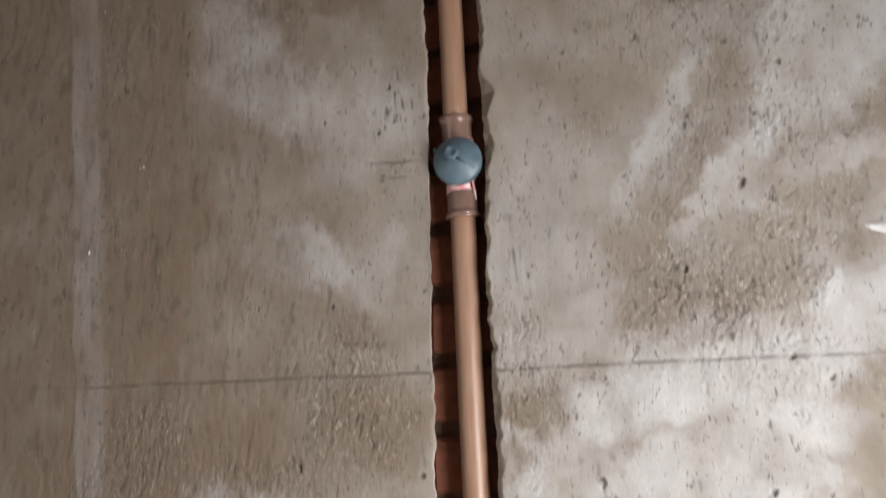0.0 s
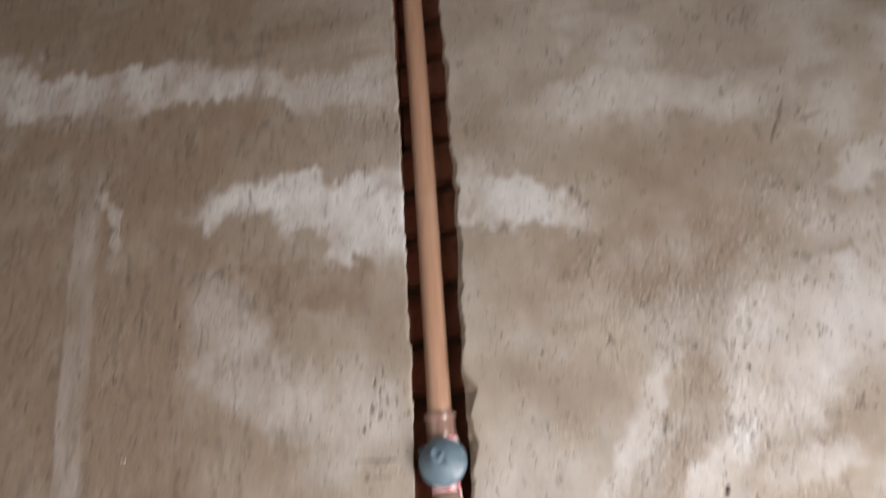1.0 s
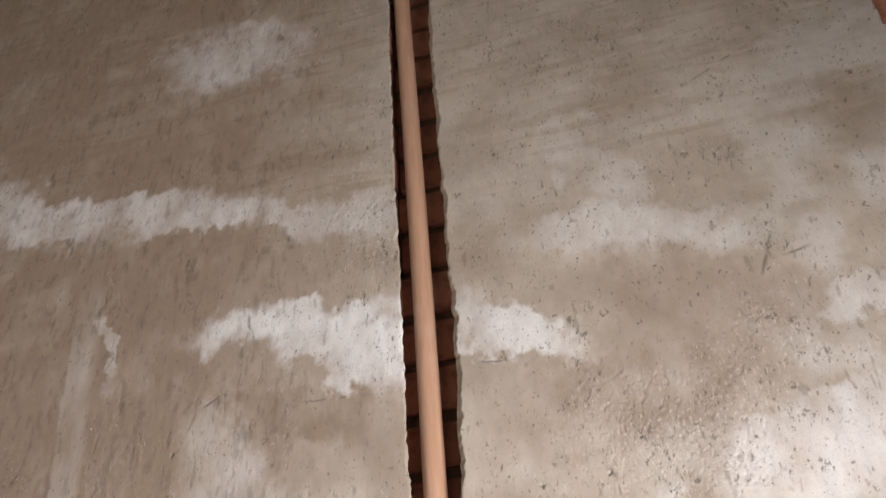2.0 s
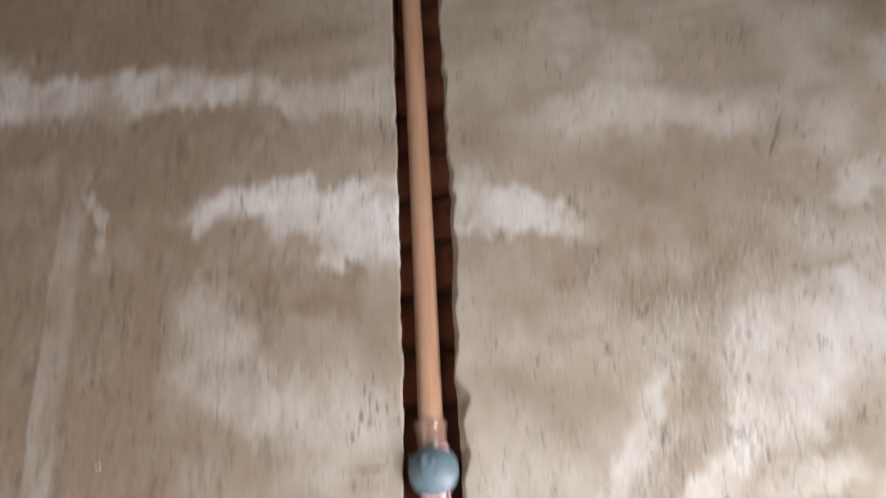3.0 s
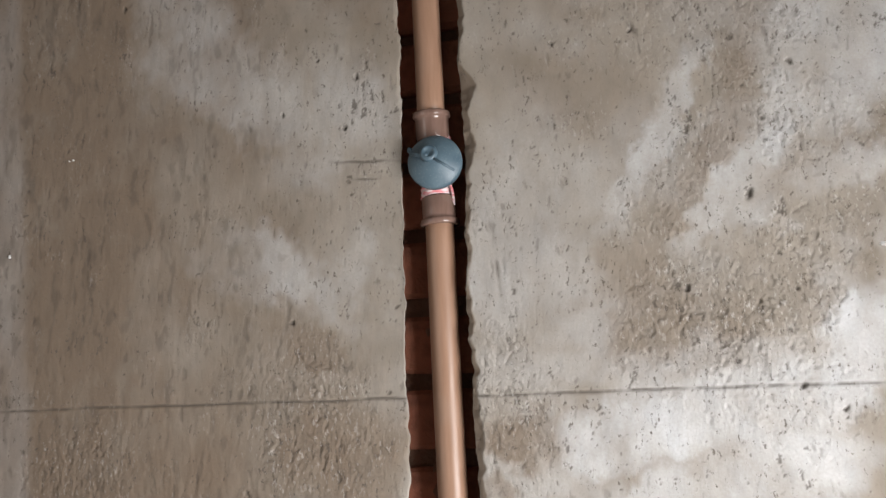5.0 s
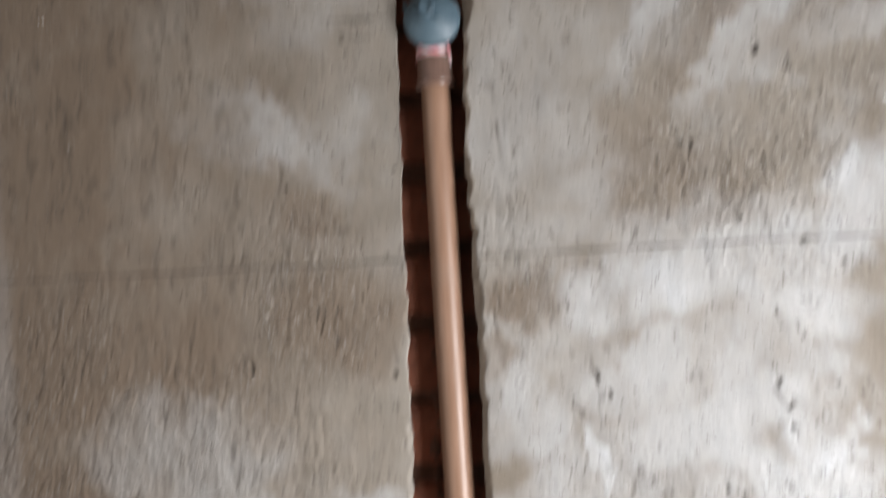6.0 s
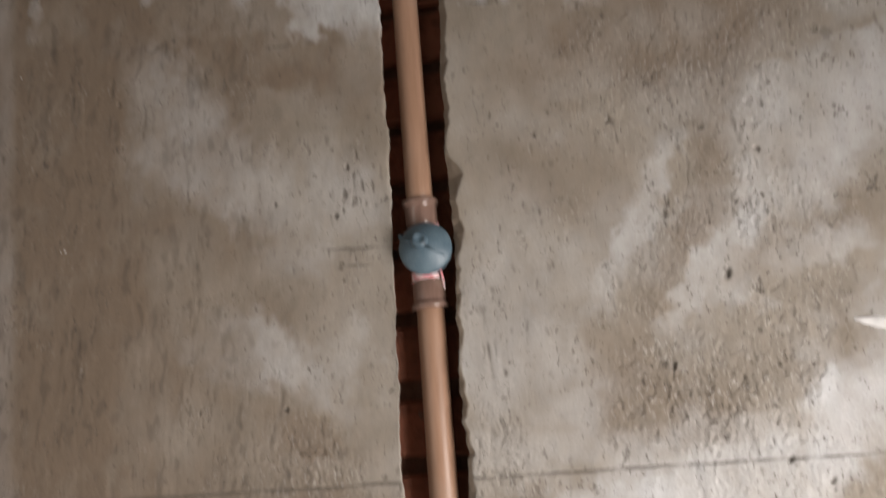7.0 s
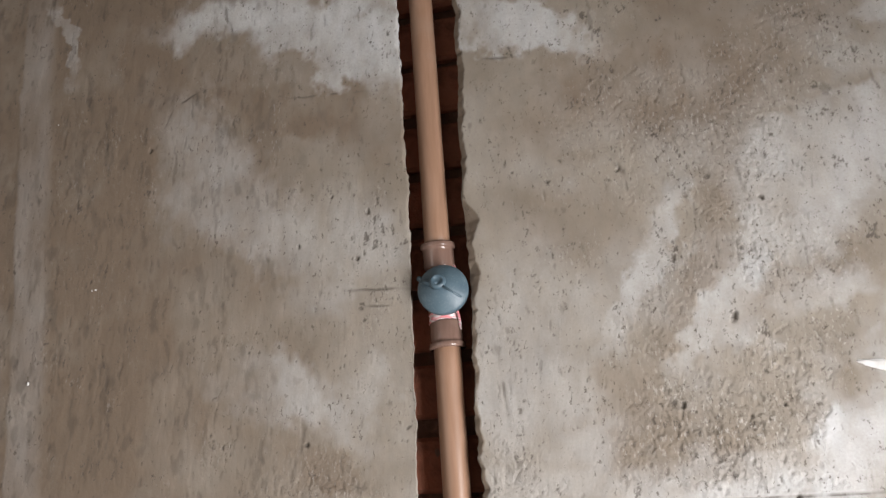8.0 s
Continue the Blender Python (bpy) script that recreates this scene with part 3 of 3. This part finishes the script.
lathe(bm, ((0.0150, -0.0080), (0.0235, -0.0085), (0.0246, -0.0075), (0.0250, -0.0030), (0.0247, -0.0012), (0.0238, 0.0000), (0.0200, 0.0028),
           (0.0150, 0.0058), (0.0100, 0.0082), (0.0055, 0.0098), (0.0012, 0.0102)), CAP_AT, CAP_AT + CAP_WAY, 56)
cap = valve_part(smooth(part("cover", bm, CAP, valve, "blue-grey conical plastic cover")))


def on_cap(name, bm):
    ob = smooth(part(name, bm, CAP, cap))
    return ob


# hub, pointer rib and side tab of the cover
bm = bmesh.new()
hub = CAP_AT + CAP_WAY * 0.0070 + Vector((-0.0032, 0, 0.0040))
lathe(bm, ((0.0082, -0.002), (0.0080, 0.0044), (0.0072, 0.0060), (0.0046, 0.0066), (0.0042, 0.0058), (0.0008, 0.0056)), hub, hub + Vector((0.10, -1, 0.25)).normalized(), 28)
on_cap("hub", bm)
bm = bmesh.new()
for v in box(bm, 0.002, 0.021, -0.0011, 0.0011, 0.0, 0.0032):
    x, y, z = v.co
    rise = (0.0098 if x < 0.01 else -0.0004) + z
    a = radians(-30)
    v.co = CAP_AT + CAP_WAY * rise + Vector((x * math.cos(a) - y * math.sin(a), 0, x * math.sin(a) + y * math.cos(a)))
bmesh.ops.recalc_face_normals(bm, faces=bm.faces)
on_cap("pointer_rib", bm)
bm = bmesh.new()
for v in box(bm, -0.0285, -0.021, -0.0022, 0.0022, -0.006, 0.0005):
    x, y, z = v.co
    a = radians(-30)
    v.co = CAP_AT + CAP_WAY * z + Vector((x * math.cos(a) - y * math.sin(a), 0, x * math.sin(a) + y * math.cos(a)))
bmesh.ops.recalc_face_normals(bm, faces=bm.faces)
bmesh.ops.bevel(bm, geom=list(bm.edges), offset=0.0008, segments=2, affect="EDGES")
on_cap("side_tab", bm)

# grip bar from the tab to the hub
bm = bmesh.new()
for v in box(bm, -0.0225, -0.0035, -0.0034, 0.0034, -0.003, 0.0056):
    x, y, z = v.co
    y *= 0.7 if x < -0.01 else 1.25
    y *= 0.6 if z > 0 else 1.0
    rise = (0.0092 if x > -0.01 else 0.0004) + z
    a = radians(-22)
    v.co = CAP_AT + CAP_WAY * rise + Vector((x * math.cos(a) - y * math.sin(a), 0, x * math.sin(a) + y * math.cos(a)))
bmesh.ops.recalc_face_normals(bm, faces=bm.faces)
bmesh.ops.bevel(bm, geom=list(bm.edges), offset=0.0006, segments=2, affect="EDGES")
on_cap("grip_bar", bm)

# loose end of the thread tape beside the lower socket
bm = bmesh.new()
strip = []
for i in range(9):
    t = i / 8
    c = Vector((0.0125 + 0.0022 * math.sin(2.2 * t), 0.0120 + 0.004 * t * t, 1.1885 - 0.0200 * t))
    strip.append([bm.verts.new(c + Vector((u, v * 0.4, 0))) for u, v in ((-0.0013, -0.001), (0.0011, 0.001), (0.0011, 0.002), (-0.0013, 0.0))])
for one, two in zip(strip, strip[1:]):
    for k in range(4):
        bm.faces.new((one[k], one[(k + 1) % 4], two[(k + 1) % 4], two[k]))
bm.faces.new(strip[0][::-1])
bm.faces.new(strip[-1])
bmesh.ops.recalc_face_normals(bm, faces=bm.faces)
valve_part(smooth(part("tape_end", bm, TAPE, valve, "loose white end of the thread tape")))

# red primer run below the lower socket
bm = bmesh.new()
for i in range(9):
    for j in range(7):
        a = radians(-115 + 6 * i)
        drop = 0.0095 * math.exp(-((i - 4) / 2.2) ** 2) + 0.0012
        r = 0.0136 + (0.0003 if 0 < j < 6 else -0.0003)
        c = LOW_FOOT.lerp(LOW_TOP, 1.1515 / 1.168)
        bm.verts.new((c.x + r * math.cos(a), c.y + r * math.sin(a), 1.1525 - drop * j / 6))
bm.verts.ensure_lookup_table()
for i in range(8):
    for j in range(6):
        k = i * 7 + j
        bm.faces.new([bm.verts[q] for q in (k, k + 1, k + 8, k + 7)])
primer = smooth(part("primer_run", bm, PRIMER, lower_pipe, "red primer run"))

# dab of white putty on the plaster
bm = bmesh.new()
bmesh.ops.create_icosphere(bm, subdivisions=4, radius=1)
for v in bm.verts:
    w = 1 + 0.25 * noise.noise(v.co * 2.2) + 0.12 * noise.noise(v.co * 6)
    x, y, z = v.co * w
    z *= 0.45 + 0.35 * (x + 1) / 2
    v.co = (0.381 + 0.021 * x, -0.0002 + 0.0013 * y, 1.0985 - 0.0055 * x + 0.0075 * z)
tagged(smooth(part("putty_dab", bm, PUTTY)), "smear of white putty stuck on the grey plaster", "putty")


# crumbs of white putty on the plaster
def fleck(x, z, size, tall):
    bm = bmesh.new()
    bmesh.ops.create_icosphere(bm, subdivisions=2, radius=size)
    for v in bm.verts:
        v.co *= 1 + 0.3 * noise.noise(v.co * 700 + Vector((x * 50, 0, z * 50)))
        v.co = (x + v.co.x, -0.0004 + 0.6 * v.co.y, z + tall * v.co.z)
    tagged(smooth(part("putty_crumb", bm, PUTTY)), "tiny crumb of white putty on the plaster", "putty", "putty crumbs")


for spot in ((-0.379, 1.2465, 0.0013, 0.8), (-0.3835, 1.2460, 0.0010, 0.8), (-0.449, 1.151, 0.0015, 1.4), (-0.448, 1.456, 0.0012, 1.0)):
    fleck(*spot)


# droppings of mortar behind the pipe
def dropping(x, y, z, size):
    bm = bmesh.new()
    bmesh.ops.create_icosphere(bm, subdivisions=3, radius=1)
    for v in bm.verts:
        w = 1 + 0.35 * noise.noise(v.co * 1.7 + Vector((z * 90, 0, 0))) + 0.15 * noise.noise(v.co * 5 + Vector((0, z * 90, 0)))
        v.co = (x + size * 0.8 * w * v.co.x, y + size * 0.7 * w * v.co.y, z + size * 1.5 * w * v.co.z)
    smooth(part("mortar_dropping", bm, MORTAR, wall))


for k in range(22):
    dropping(random.uniform(-0.022, -0.013), 0.0465, 0.72 + 0.0205 * k + random.uniform(-0.008, 0.008), random.uniform(0.003, 0.0062))


# ---- bricks, seen in the chase and above the plaster ----
COURSE, BRICK_H = 0.068, 0.054


def brick_mesh(length, depth, seed):
    """A hand-moulded brick with worn edges; origin at its middle."""
    bm = bmesh.new()
    box(bm, -length / 2, length / 2, -depth / 2, depth / 2, -BRICK_H / 2, BRICK_H / 2)
    bmesh.ops.bevel(bm, geom=list(bm.edges), offset=0.004, segments=1, affect="EDGES")
    for v in bm.verts:
        v.co += 0.0022 * Vector((noise.noise(v.co * 40 + Vector((seed, 0, 0))), noise.noise(v.co * 40 + Vector((0, seed, 0))),
                                 noise.noise(v.co * 40 + Vector((0, 0, seed)))))
    mesh = bpy.data.meshes.new("brick")
    bm.to_mesh(mesh)
    bm.free()
    mesh.materials.append(BRICK)
    return mesh


def lay(mesh, x, y, z):
    ob = new("brick", mesh)
    ob.location = (x, y, z)
    ob.rotation_euler = (0, random.uniform(-0.02, 0.02), random.uniform(-0.02, 0.02))
    ob.parent = wall


side_bricks = [brick_mesh(0.105, 0.105, 3.0 + k) for k in range(4)]
back_bricks = [brick_mesh(0.084, 0.060, 13.0 + k) for k in range(4)]
long_bricks = [brick_mesh(0.215, 0.105, 23.0 + k) for k in range(4)]
courses = int(ROOM_H / COURSE)
for row in range(courses):
    z = 1.044 + COURSE * (row - 15)
    if z < BRICK_H or z > ROOM_H - BRICK_H / 2:
        continue
    for side in (-1, 1):
        lay(random.choice(side_bricks), side * ((0.0325 if side > 0 else 0.0460) + 0.0525 + random.uniform(-0.0015, 0.002)), 0.0625, z + random.uniform(-0.002, 0.002))
    lay(random.choice(back_bricks), -0.0065 + random.uniform(-0.001, 0.001), BACK + 0.030 + random.uniform(-0.004, 0.004), z + random.uniform(-0.003, 0.003))
    if z > 1.66:
        shift = 0.115 if row % 2 else 0.0
        for k in range(5):
            for side in (-1, 1):
                x = side * (0.1395 + 0.1135 + shift + 0.227 * k)
                if x - 0.11 > ROOM_W and x + 0.11 < ROOM_E and (z > 2.05 or 0.42 < x):
                    lay(random.choice(long_bricks), x, 0.0620, z)
